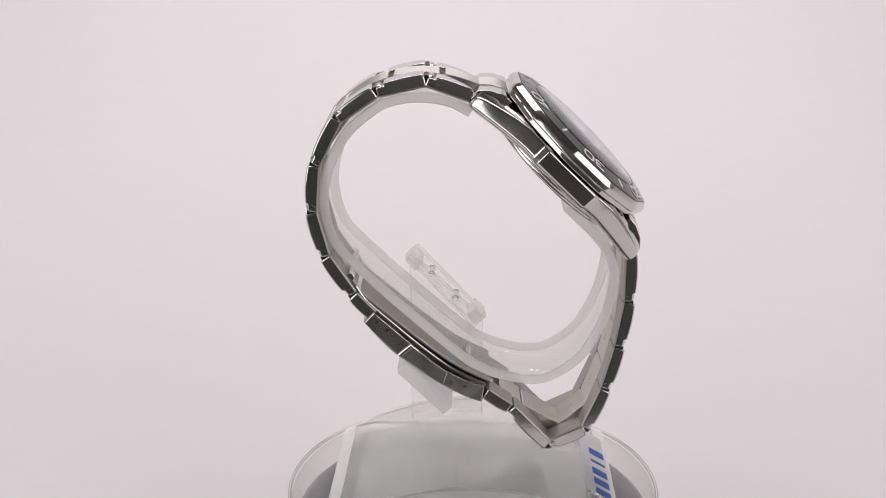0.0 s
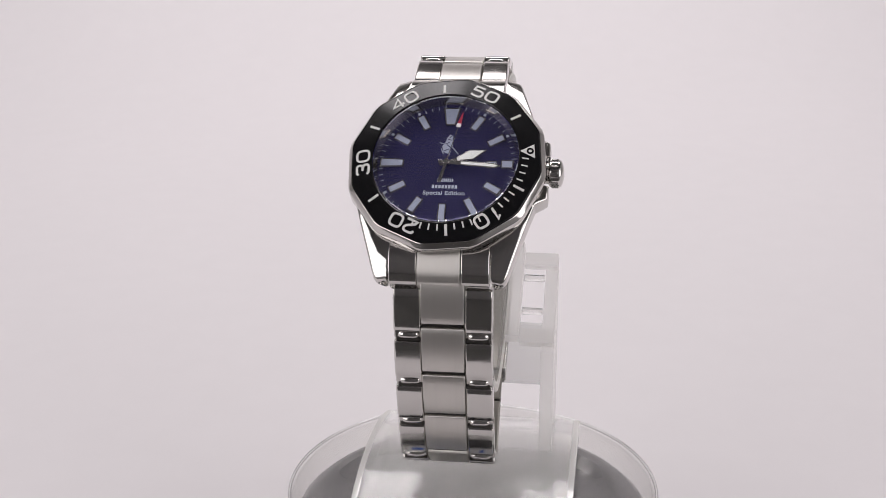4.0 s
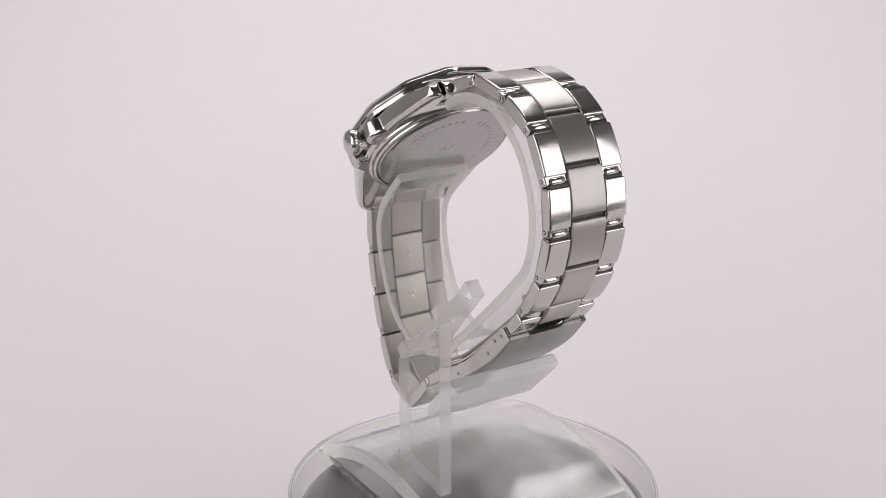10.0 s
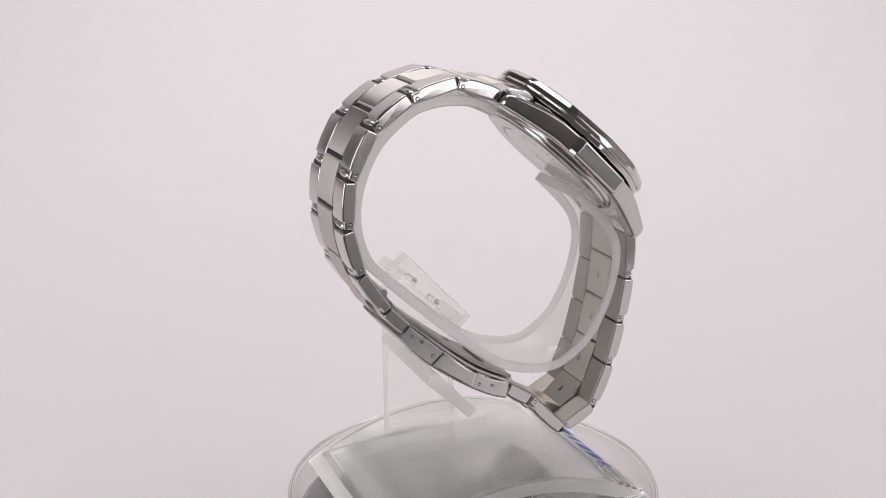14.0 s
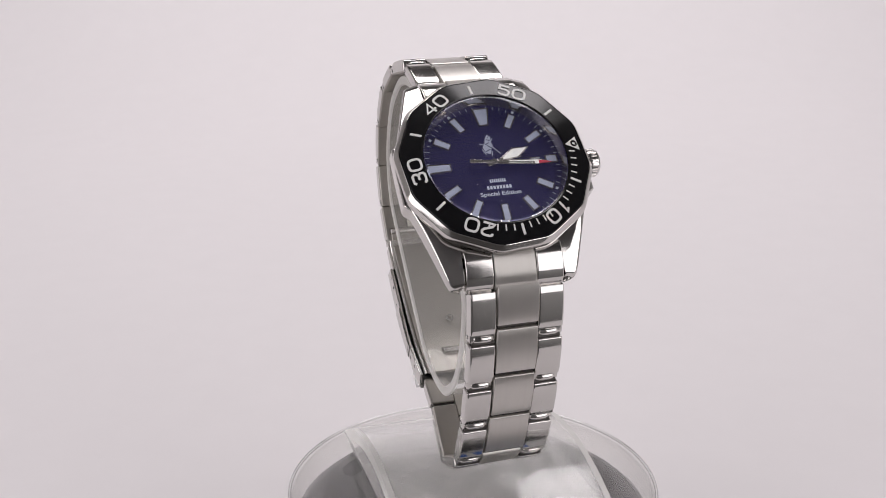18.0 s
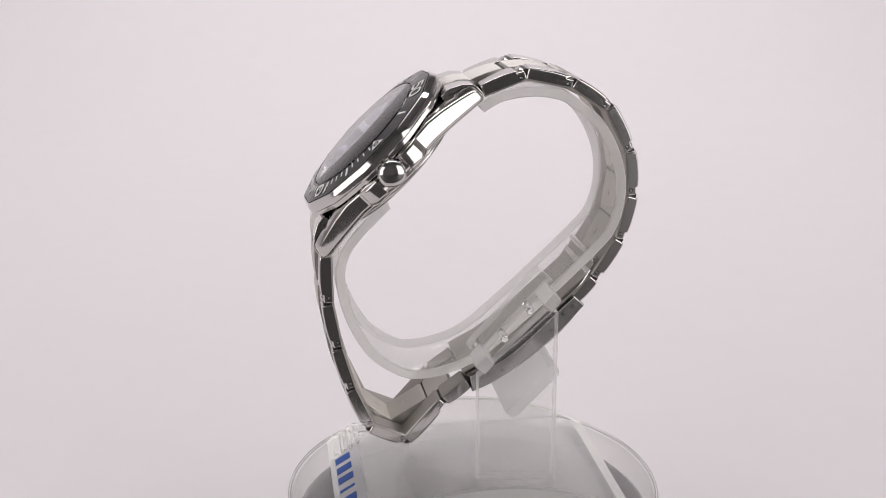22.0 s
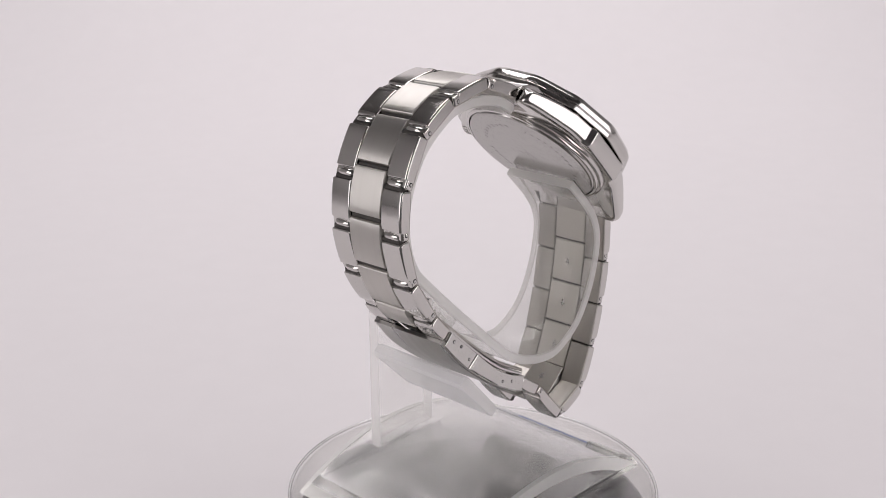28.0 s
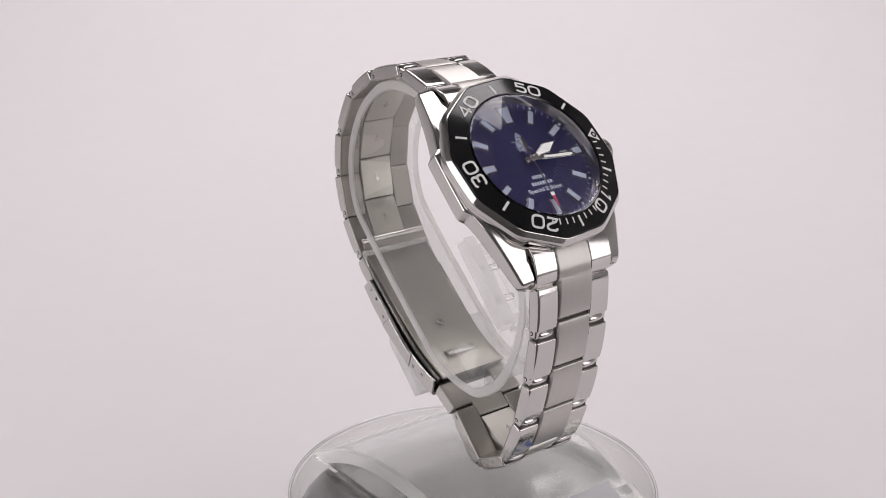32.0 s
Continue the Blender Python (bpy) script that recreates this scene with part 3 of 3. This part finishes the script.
def ring_loft(levels, steps=96):
    """Closed ring through (kind, radius, height) loops: p twelve-sided, c round."""
    bm = bmesh.new()
    rings = []
    for kind, r, z in levels:
        angs = [2 * math.pi * k / steps for k in range(steps)]
        rings.append([bm.verts.new((r * (polygon_factor(a) if kind == "p" else 1) * math.cos(a), r * (polygon_factor(a) if kind == "p" else 1) * math.sin(a), z)) for a in angs])
    for a, b in zip(rings, rings[1:] + rings[:1]):
        for k in range(steps):
            j = (k + 1) % steps
            bm.faces.new((a[k], a[j], b[j], b[k]))
    return bm


def bezel_ring():
    """Twelve-sided bezel: faceted skirt, bevelled edge, round bore."""
    return ring_loft([("p", 21.2, -4.6), ("p", 21.7, -4.5), ("p", 21.8, -4.3), ("p", 21.8, -3.5), ("p", 21.85, -3.35), ("p", 22.15, -3.2), ("p", 22.2, -3.0), ("p", 22.15, -2.1), ("p", 22.0, -1.85), ("p", 21.35, -0.92), ("p", 21.15, -0.84), ("p", 21.05, -1.9), ("c", 16.0, -1.9), ("c", 16.0, -4.3)])


PHASE = 9.2                     # turn of the bezel's corners
MARK0 = 5.8                      # turn of the bezel's zero mark, degrees above three o'clock


def bar(x0, x1, y0, y1, z0, z1, taper=1.0):
    bm = bmesh.new()
    lo = [bm.verts.new(p) for p in ((x0, y0, z0), (x1, y0, z0), (x1 * taper, y1, z0), (x0 * taper, y1, z0))]
    e = 0.08
    hi = [bm.verts.new(p) for p in ((x0 + e, y0 + e, z1), (x1 - e, y0 + e, z1), ((x1 - e) * taper, y1 - e, z1), ((x0 + e) * taper, y1 - e, z1))]
    bm.faces.new(hi)
    bm.faces.new(lo[::-1])
    for k in range(4):
        j = (k + 1) % 4
        bm.faces.new((lo[k], lo[j], hi[j], hi[k]))
    return bm


def hand_shape(points, z0, z1):
    return prism(points, z0, z1, 0.06, plane="xy")


def wristwatch():
    top = empty("wristwatch", Z0 - 0.0815)
    tagged(top, "steel diver's wristwatch, blue dial, black bezel, closed on its stand", "wristwatch")
    lift = mm(WX, 0, 81.5, 0, 0, 1.7)
    head = mm(-3.0, CASE[0], 81.5 + CASE[1], 0, 0, -0.7) @ mm(0, 0, 0, 0, -1.0, 0) @ mm(0, 0, 0, CASE_TILT)
    # case
    bm = bmesh.new()
    case_half(bm, 1, True)
    case_half(bm, -1, False)
    bmesh.ops.remove_doubles(bm, verts=bm.verts[:], dist=0.001)
    part("case", eased("case", bm, CHROME), CHROME, top, "polished steel case with four lugs", head)
    part("case_back_rim", lathe([(17.5, -11.2), (17.6, -11.5), (18.1, -11.5), (18.3, -11.2), (18.35, -10.8), (19.0, -10.7), (19.25, -10.4), (19.3, -9.6), (17.5, -9.6)], 96, True), CHROME, top, "polished rim of the case back", head, 60)
    part("case_back", lathe([(0, -11.9), (16.7, -11.85), (17.1, -11.7), (17.4, -11.3), (17.4, -10.2)]), BACK, top, "dull steel case back with worn engraving", head)
    for k in range(44):
        if k % 11 < 9:
            part("engraved_mark", bar(-0.3, 0.3, -0.5, 0.5, 0.0, 0.02), ENGRAVED, top, m=head @ mm(0, 0, -11.9, 180) @ mm(12.6 * math.cos(0.1428 * k), 12.6 * math.sin(0.1428 * k), 0.0, 0, 0, 8.18 * k - 90))
    part("engraved_emblem", prism([(-2.2, -2.6), (-0.6, -1.2), (0.4, -2.8), (1.0, -1.2), (2.4, -1.4), (1.2, 0.4), (1.5, 1.6), (0.4, 3.0), (-0.4, 1.5), (-1.8, 0.8), (-1.0, -0.6)], 0.0, 0.02, plane="xy"), ENGRAVED, top, m=head @ mm(0, 0, -11.9, 180))
    bez = part("bezel", eased("bezel", bezel_ring(), CHROME), CHROME, top, "twelve-sided polished steel bezel", head)
    part("bezel_insert", ring_loft([("c", 16.1, -1.8), ("c", 16.1, 0.0), ("c", 16.35, 0.12), ("p", 20.9, -0.70), ("p", 21.0, -0.82), ("p", 21.0, -1.8)]), INSERT, bez, "glossy black twelve-sided bezel insert", sharp=25)
    for minute in (10, 20, 30, 40, 50):
        a = MARK0 - minute * 6
        w = radians(a)
        part("numeral", stroked(str(minute), 0.52, 3.45, 0.92), WHITE, bez, m=mm(18.05 * math.cos(w), 18.05 * math.sin(w), -0.18, 0, 0, a - 90) @ mm(0, 0, 0, -10.2))
    for minute in range(1, 60):
        if minute % 10 == 0:
            continue
        if minute % 5 == 0 or minute < 20:
            a = MARK0 - minute * 6
            w = radians(a)
            long = minute % 5 == 0
            t = bar(-0.30 if long else -0.19, 0.30 if long else 0.19, -1.3 if long else -1.35, 1.3 if long else 0.1, -0.05, 0.08)
            part("tick", t, WHITE, bez, m=mm(18.0 * math.cos(w), 18.0 * math.sin(w), -0.16, 0, 0, a - 90) @ mm(0, 0, 0, -10.2))
    w = radians(MARK0)
    tri = bmesh.new()
    vs = [tri.verts.new(p) for p in ((-1.75, 1.35, 0), (1.75, 1.35, 0), (0, -1.75, 0))]
    tri.faces.new(vs)
    bmesh.ops.extrude_face_region(tri, geom=tri.faces[:])
    for v in tri.verts[3:]:
        v.co.z += 0.08
    tm = mm(18.0 * math.cos(w), 18.0 * math.sin(w), -0.16, 0, 0, MARK0 - 90) @ mm(0, 0, 0, -10.2)
    t = part("zero_mark", tri, WHITE, bez, m=tm)
    part("pip_ring", lathe([(0.38, 0.0), (0.78, 0.0), (0.78, 0.12), (0.38, 0.12)], 20, True), INSERT, bez, m=tm @ mm(0, 0.4, 0.03))
    # dial
    dial = part("dial", lathe([(0, -4.0), (0, -3.3), (15.2, -3.3), (15.2, -4.0)], 96), DIAL, top, "deep blue dial stamped with fine waves", head)
    part("rehaut", lathe([(15.0, -3.3), (15.9, -0.84), (16.08, -0.84), (16.08, -3.7), (15.0, -3.7)], 96, True), CHROME, top, "polished ring round the dial", head)
    zd = -3.3
    for h in range(12):
        a = radians(90 - 30 * h)
        mh = mm(0, 0, zd, 0, 0, -30 * h)
        if h == 0:
            fr, fi, y0, y1 = (bar(-1.15, 1.15, 9.6, 14.2, 0, 0.28, 1.75), bar(-0.9, 0.9, 9.9, 13.9, 0.2, 0.34, 1.75), 0, 0)
        elif h == 3:
            fr, fi = bar(-1.05, 1.05, 11.6, 14.4, 0, 0.28), bar(-0.8, 0.8, 11.85, 14.15, 0.2, 0.34)
        elif h == 9:
            fr, fi = bar(-1.0, 1.0, 9.3, 14.6, 0, 0.28, 1.2), bar(-0.75, 0.75, 9.6, 14.3, 0.2, 0.34, 1.2)
        else:
            fr, fi = bar(-0.9, 0.9, 9.8, 13.8, 0, 0.28, 1.08), bar(-0.65, 0.65, 10.05, 13.55, 0.2, 0.34, 1.08)
        mk = part("hour_marker", fr, CHROME, dial, m=mh)
        mk2 = part("marker_fill", fi, LUME, dial, m=mh)
    for k in range(60):
        long = k % 5 == 0
        if k in (0, 15, 45):
            continue
        t = bar(-0.3, 0.3, 14.15, 14.75, 0.0, 0.05) if long else bar(-0.07, 0.07, 13.9, 14.75, 0.0, 0.04)
        part("minute_mark", t, PRINT, dial, m=mm(0, 0, zd, 0, 0, -6 * k))
    # date window and printing
    part("date_window", bar(-1.1, 1.1, -0.85, 0.85, 0.0, 0.05), CHROME, dial, m=mm(9.6, 0, zd))
    part("date_card", bar(-0.95, 0.95, -0.7, 0.7, 0.03, 0.07), LUME, dial, m=mm(9.6, 0, zd))
    for x, wd in ((-0.45, 0.5), (0.45, 0.5)):
        part("date_print", bar(x - wd / 2, x + wd / 2, -0.5, 0.5, 0.05, 0.085), DARK, dial, m=mm(9.6, 0, zd))
    lettering("dial_lettering", "Special Edition", 1.35, PRINT, dial, mm(0, -7.2, zd + 0.04), 1.15, 0.02, 0.02)
    for y, wd, hh in ((-4.0, 3.6, 0.8), (-5.6, 5.6, 0.8)):
        n = 5 if y > -4 else 8
        for k in range(n):
            st = wd / n
            part("brand_bar", bar(-st * 0.36, st * 0.36, -hh / 2, hh / 2, 0, 0.04), PRINT, dial, m=mm(-wd / 2 + st * (k + 0.5), y, zd))
    # plain emblem above the middle
    emblem = [(-0.9, -1.9), (0.1, -2.4), (0.5, -1.2), (1.0, -0.3), (0.7, 0.9), (0.9, 2.0), (0.2, 2.5), (-0.4, 1.6), (-0.7, 0.4), (-1.3, -0.5)]
    badge = part("emblem", prism(emblem, 0.0, 0.05, 0.0, plane="xy"), LUME, dial, "pale blue printed emblem", mm(-0.1, 4.9, zd))
    for x, y, ln, a in ((1.25, -1.1, 3.4, 40), (-1.2, -1.7, 1.6, 25), (0.45, -2.3, 1.3, -10), (-1.3, 0.2, 1.5, 70), (0.95, 1.1, 1.2, -35)):
        part("emblem_stroke", bar(-0.11, 0.11, -ln / 2, ln / 2, 0, 0.06), LUME, badge, m=mm(x, y, 0.0, 0, 0, a))
    for x, y, wd, a in ((-0.3, -1.4, 1.3, 25), (0.2, -0.5, 1.3, -40), (-0.2, 0.3, 1.0, 30), (0.2, 1.2, 0.9, -20), (0.35, 1.9, 0.6, 35)):
        part("emblem_gap", bar(-wd / 2, wd / 2, -0.10, 0.10, 0, 0.02), DIAL, badge, m=mm(x, y, 0.05, 0, 0, a))
    # hands
    hub = part("hand_hub", cylinder(0.75, -3.2, -2.05, 24), CHROME, top, m=head)
    hour = hand_shape([(-0.35, -1.6), (0.35, -1.6), (0.4, 2.0), (1.35, 5.6), (0.0, 9.2), (-1.35, 5.6), (-0.4, 2.0)], 0.0, 0.2)
    hh = part("hour_hand", hour, CHROME, top, "polished hour hand with pale fill", head @ mm(0, 0, -2.8, 0, 0, -69))
    part("hand_fill", hand_shape([(-0.3, 2.4), (0.3, 2.4), (1.08, 5.6), (0.0, 8.6), (-1.08, 5.6)], 0.15, 0.24), HANDLUME, hh)
    minute = hand_shape([(-0.35, -1.8), (0.35, -1.8), (0.55, 3.0), (0.6, 10.8), (0.0, 12.0), (-0.6, 10.8), (-0.55, 3.0)], 0.0, 0.2)
    mh = part("minute_hand", minute, CHROME, top, "polished minute hand with pale fill", head @ mm(0, 0, -2.5, 0, 0, -94.5))
    part("hand_fill", hand_shape([(-0.3, 3.2), (0.3, 3.2), (0.36, 10.4), (0.0, 11.2), (-0.36, 10.4)], 0.15, 0.24), HANDLUME, mh)
    sec = hand_shape([(-0.42, -5.4), (0.42, -5.4), (0.46, -4.4), (0.30, -1.2), (0.11, 2.0), (0.10, 11.6), (-0.10, 11.6), (-0.11, 2.0), (-0.30, -1.2), (-0.46, -4.4)], 0.0, 0.12)
    sh = part("second_hand", sec, CHROME, top, "thin steel second hand with a red tip", head @ mm(0, 0, -2.2))
    part("red_tip", hand_shape([(-0.45, 9.8), (0.45, 9.8), (0.1, 12.6), (-0.1, 12.6)], -0.02, 0.16), RED, sh, "red arrow tip")
    part("white_tip", hand_shape([(-0.5, 8.9), (0.5, 8.9), (0.45, 9.8), (-0.45, 9.8)], -0.02, 0.16), HANDLUME, sh, "pale tip fill")
    glass = part("crystal", lathe([(0, 0.32), (15.3, 0.32), (15.75, 0.18), (15.98, -0.05), (15.98, -0.8), (0, -0.8)], 96), CRYSTAL, top, "clear flat watch crystal", head)
    # crown with its knurls
    cm = head @ mm(22.6, 0, -6.2) @ pose(0, 0, 0, 0, 90, 0)
    crown = part("crown", lathe([(0, -2.5), (2.2, -2.5), (2.4, -0.5), (2.95, -0.2), (3.05, 0.1), (3.05, 1.75), (2.85, 2.15), (2.3, 2.5), (1.2, 2.8), (0, 2.88)], 48), CHROME, top, "knurled polished crown", cm, 35)
    rib = mesh_of("knurl", block(-0.17, 0.17, 2.9, 3.22, 0.15, 1.7, 0.08), CHROME)
    for k in range(24):
        part("knurl", rib, CHROME, crown, m=mm(0, 0, 0, 0, 0, 15 * k))
    # end links between the lugs
    for sgn in (1, -1):
        for x0, x1, mat, nm in ((-10.9, -4.8, CHROME, "polished"), (4.8, 10.9, CHROME, "polished"), (-4.65, 4.65, BRUSHED, "brushed")):
            o = [(19.0, -4.85), (21.6, -4.9), (24.4, -6.4), (26.1, -8.1), (26.6, -9.4), (26.4, -11.6), (24.0, -12.0), (19.0, -9.0)]
            if nm == "brushed":
                o = [(y + (0.2 if y > 24 else 0), z + 0.12) for y, z in o]
            o = [(sgn * y, z) for y, z in o]
            part("end_link", eased("end_link", prism(o, x0, x1, 0.3), mat), mat, top, nm + " steel end link between the lugs", head)
    bracelet_run(top, lift, UPPER, 3.6, False)
    bracelet_run(top, lift, LOWER, 3.6, True)
    # clasp
    cover = smooth_path([(25.6, -46.6), (21.5, -51.6), (17.0, -55.8), (9.1, -61.6), (2.3, -65.6), (-2.0, -67.2)], 5)
    part("clasp_cover", strip(cover, -11.2, 11.2, 0.9, 0), (COVER,), top, "brushed steel clasp cover", lift)
    # dark ring on the cheek, shade of a rivet hole put in as colour
    dot = mesh_of("rivet_hole_shade", lathe([(0.16, 0.05), (0.42, 0.03), (0.42, -0.2), (0.16, -0.2)], 14, True), DARK)
    rivet = mesh_of("rivet", lathe([(0, 0.10), (0.24, 0.08), (0.28, 0.0), (0.28, -0.2), (0, -0.2)], 12), STEEL)
    top_edge = smooth_path([(23.4, -44.6), (19.0, -48.6), (13.5, -53.6), (7.6, -58.6), (2.0, -61.8), (-2.6, -63.6)], 4)
    low_edge = smooth_path([(25.8, -47.0), (21.7, -51.6), (16.6, -56.2), (9.1, -61.7), (2.3, -65.7), (-1.8, -67.2)], 4)
    for side in (1, -1):
        x0, x1 = (10.6, 11.5) if side > 0 else (-11.5, -10.6)
        spans = ((0, 20),) if side > 0 else ((0, 7), (13, 20))
        for i, j in spans:
            part("clasp_cheek", eased("clasp_cheek", prism(top_edge[i:j + 1] + low_edge[i:j + 1][::-1], x0, x1, 0.2), STEEL), STEEL, top, "pierced steel clasp cheek", lift)
        if side < 0:
            part("clasp_button", prism(top_edge[7:14] + low_edge[7:14][::-1], x0 - 0.25, x1, 0.3), CHROME, top, "polished steel clasp button", lift)
            inset = [(y * 0.86 + 0.14 * 11.3, z * 0.86 - 0.14 * 57.4) for y, z in top_edge[7:14] + low_edge[7:14][::-1]]
            part("button_face", prism(inset, x0 - 0.30, x1 - 0.3, 0.05), STEEL, top, "dark sunk face of the clasp button", lift)
        for k, (y, z) in enumerate(((22.8, -46.9), (20.4, -48.8), (17.7, -52.8), (5.6, -62.3), (2.1, -63.4))):
            pm = lift @ mm(side * 11.5, y, z) @ pose(0, 0, 0, 0, 90 * side, 0)
            part("rivet_hole_shade", dot, DARK, top, m=pm)
            if k != 1:
                part("rivet", rivet, STEEL, top, m=pm)
    blade = smooth_path([(28.9, -36.2), (26.5, -40.2), (20.5, -45.6), (12.0, -52.8), (4.0, -58.8), (-4.0, -63.0)], 4)
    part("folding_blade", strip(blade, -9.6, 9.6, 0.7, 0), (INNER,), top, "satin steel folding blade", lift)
    plate = smooth_path([(27.7, -38.4), (25.2, -42.2), (19.7, -47.3), (12.6, -53.6), (5.4, -59.2), (-3.0, -63.6)], 4)
    part("folding_plate", strip(plate, -10.4, 10.4, 0.8, 0), (STEEL,), top, "steel folding plate under the blade", lift)
    part("blade_tube", cylinder(0.9, -9.8, 9.8, 16), STEEL, top, m=lift @ mm(0, 28.9, -36.2) @ pose(0, 0, 0, 0, 90, 0))
    # thin dark slab laid on the blade; its colour is the slot's shade
    part("blade_slot_shade", block(-4.4, 4.4, -1.3, 1.3, -0.1, 0.1, 0.05), GAPSHADE, top, "dark slab painting the shade of the blade's slot", lift @ mm(0, 1.2, -60.0, 36))
    part("blade_bar", cylinder(0.8, -4.2, 4.2, 16), STEEL, top, "steel bar in the slot", lift @ mm(0, 1.1, -59.7) @ pose(0, 0, 0, 0, 90, 0))
    part("blade_dimple", lathe([(0.45, 0.0), (0.5, 0.42), (0.95, 0.42), (1.05, 0.3), (1.05, 0.0)], 20, True), STEEL, top, m=lift @ mm(0, 9.0, -54.4, 40))
    return top, sh, head


PLATE = turntable()
STAND = stand()
WATCH, SECOND, HEAD = wristwatch()


# ---- what moves ----
def turn(t):
    """Degrees of the turntable at t seconds: one turn in about fifteen seconds, slightly uneven and drifting a little."""
    w = 0.419143 * t
    drift = sum(float(np.interp(t + d, (0, 1, 4, 7, 13, 16, 19, 22, 28, 31, 32), (0.2, 0.3, 0.35, 0.9, 1.6, 1.75, 0.2, -0.3, -1.5, -2.2, -2.3))) for d in (-0.6, -0.3, 0, 0.3, 0.6)) / 5
    return drift - 24.0151 * (t - 4.0) - 7.5 - 1.857 * math.sin(w) - 0.079 * math.cos(w) + 0.659 * math.sin(2 * w) - 0.684 * math.cos(2 * w)


def motions():
    for ob in (PLATE, STAND, WATCH):
        z = ob.location.z
        walk(ob, [(k * 0.5, pose(0, 0, z, 0, 0, turn(k * 0.5))) for k in range(65)])
    ticks = []
    for k in range(33):
        m = HEAD @ mm(0, 0, -2.2, 0, 0, -12.0 - 6.0 * (k - 4))
        ticks += [(float(k), m)] + ([(k + 0.8, m)] if k < 32 else [])
    walk(SECOND, ticks)


motions()
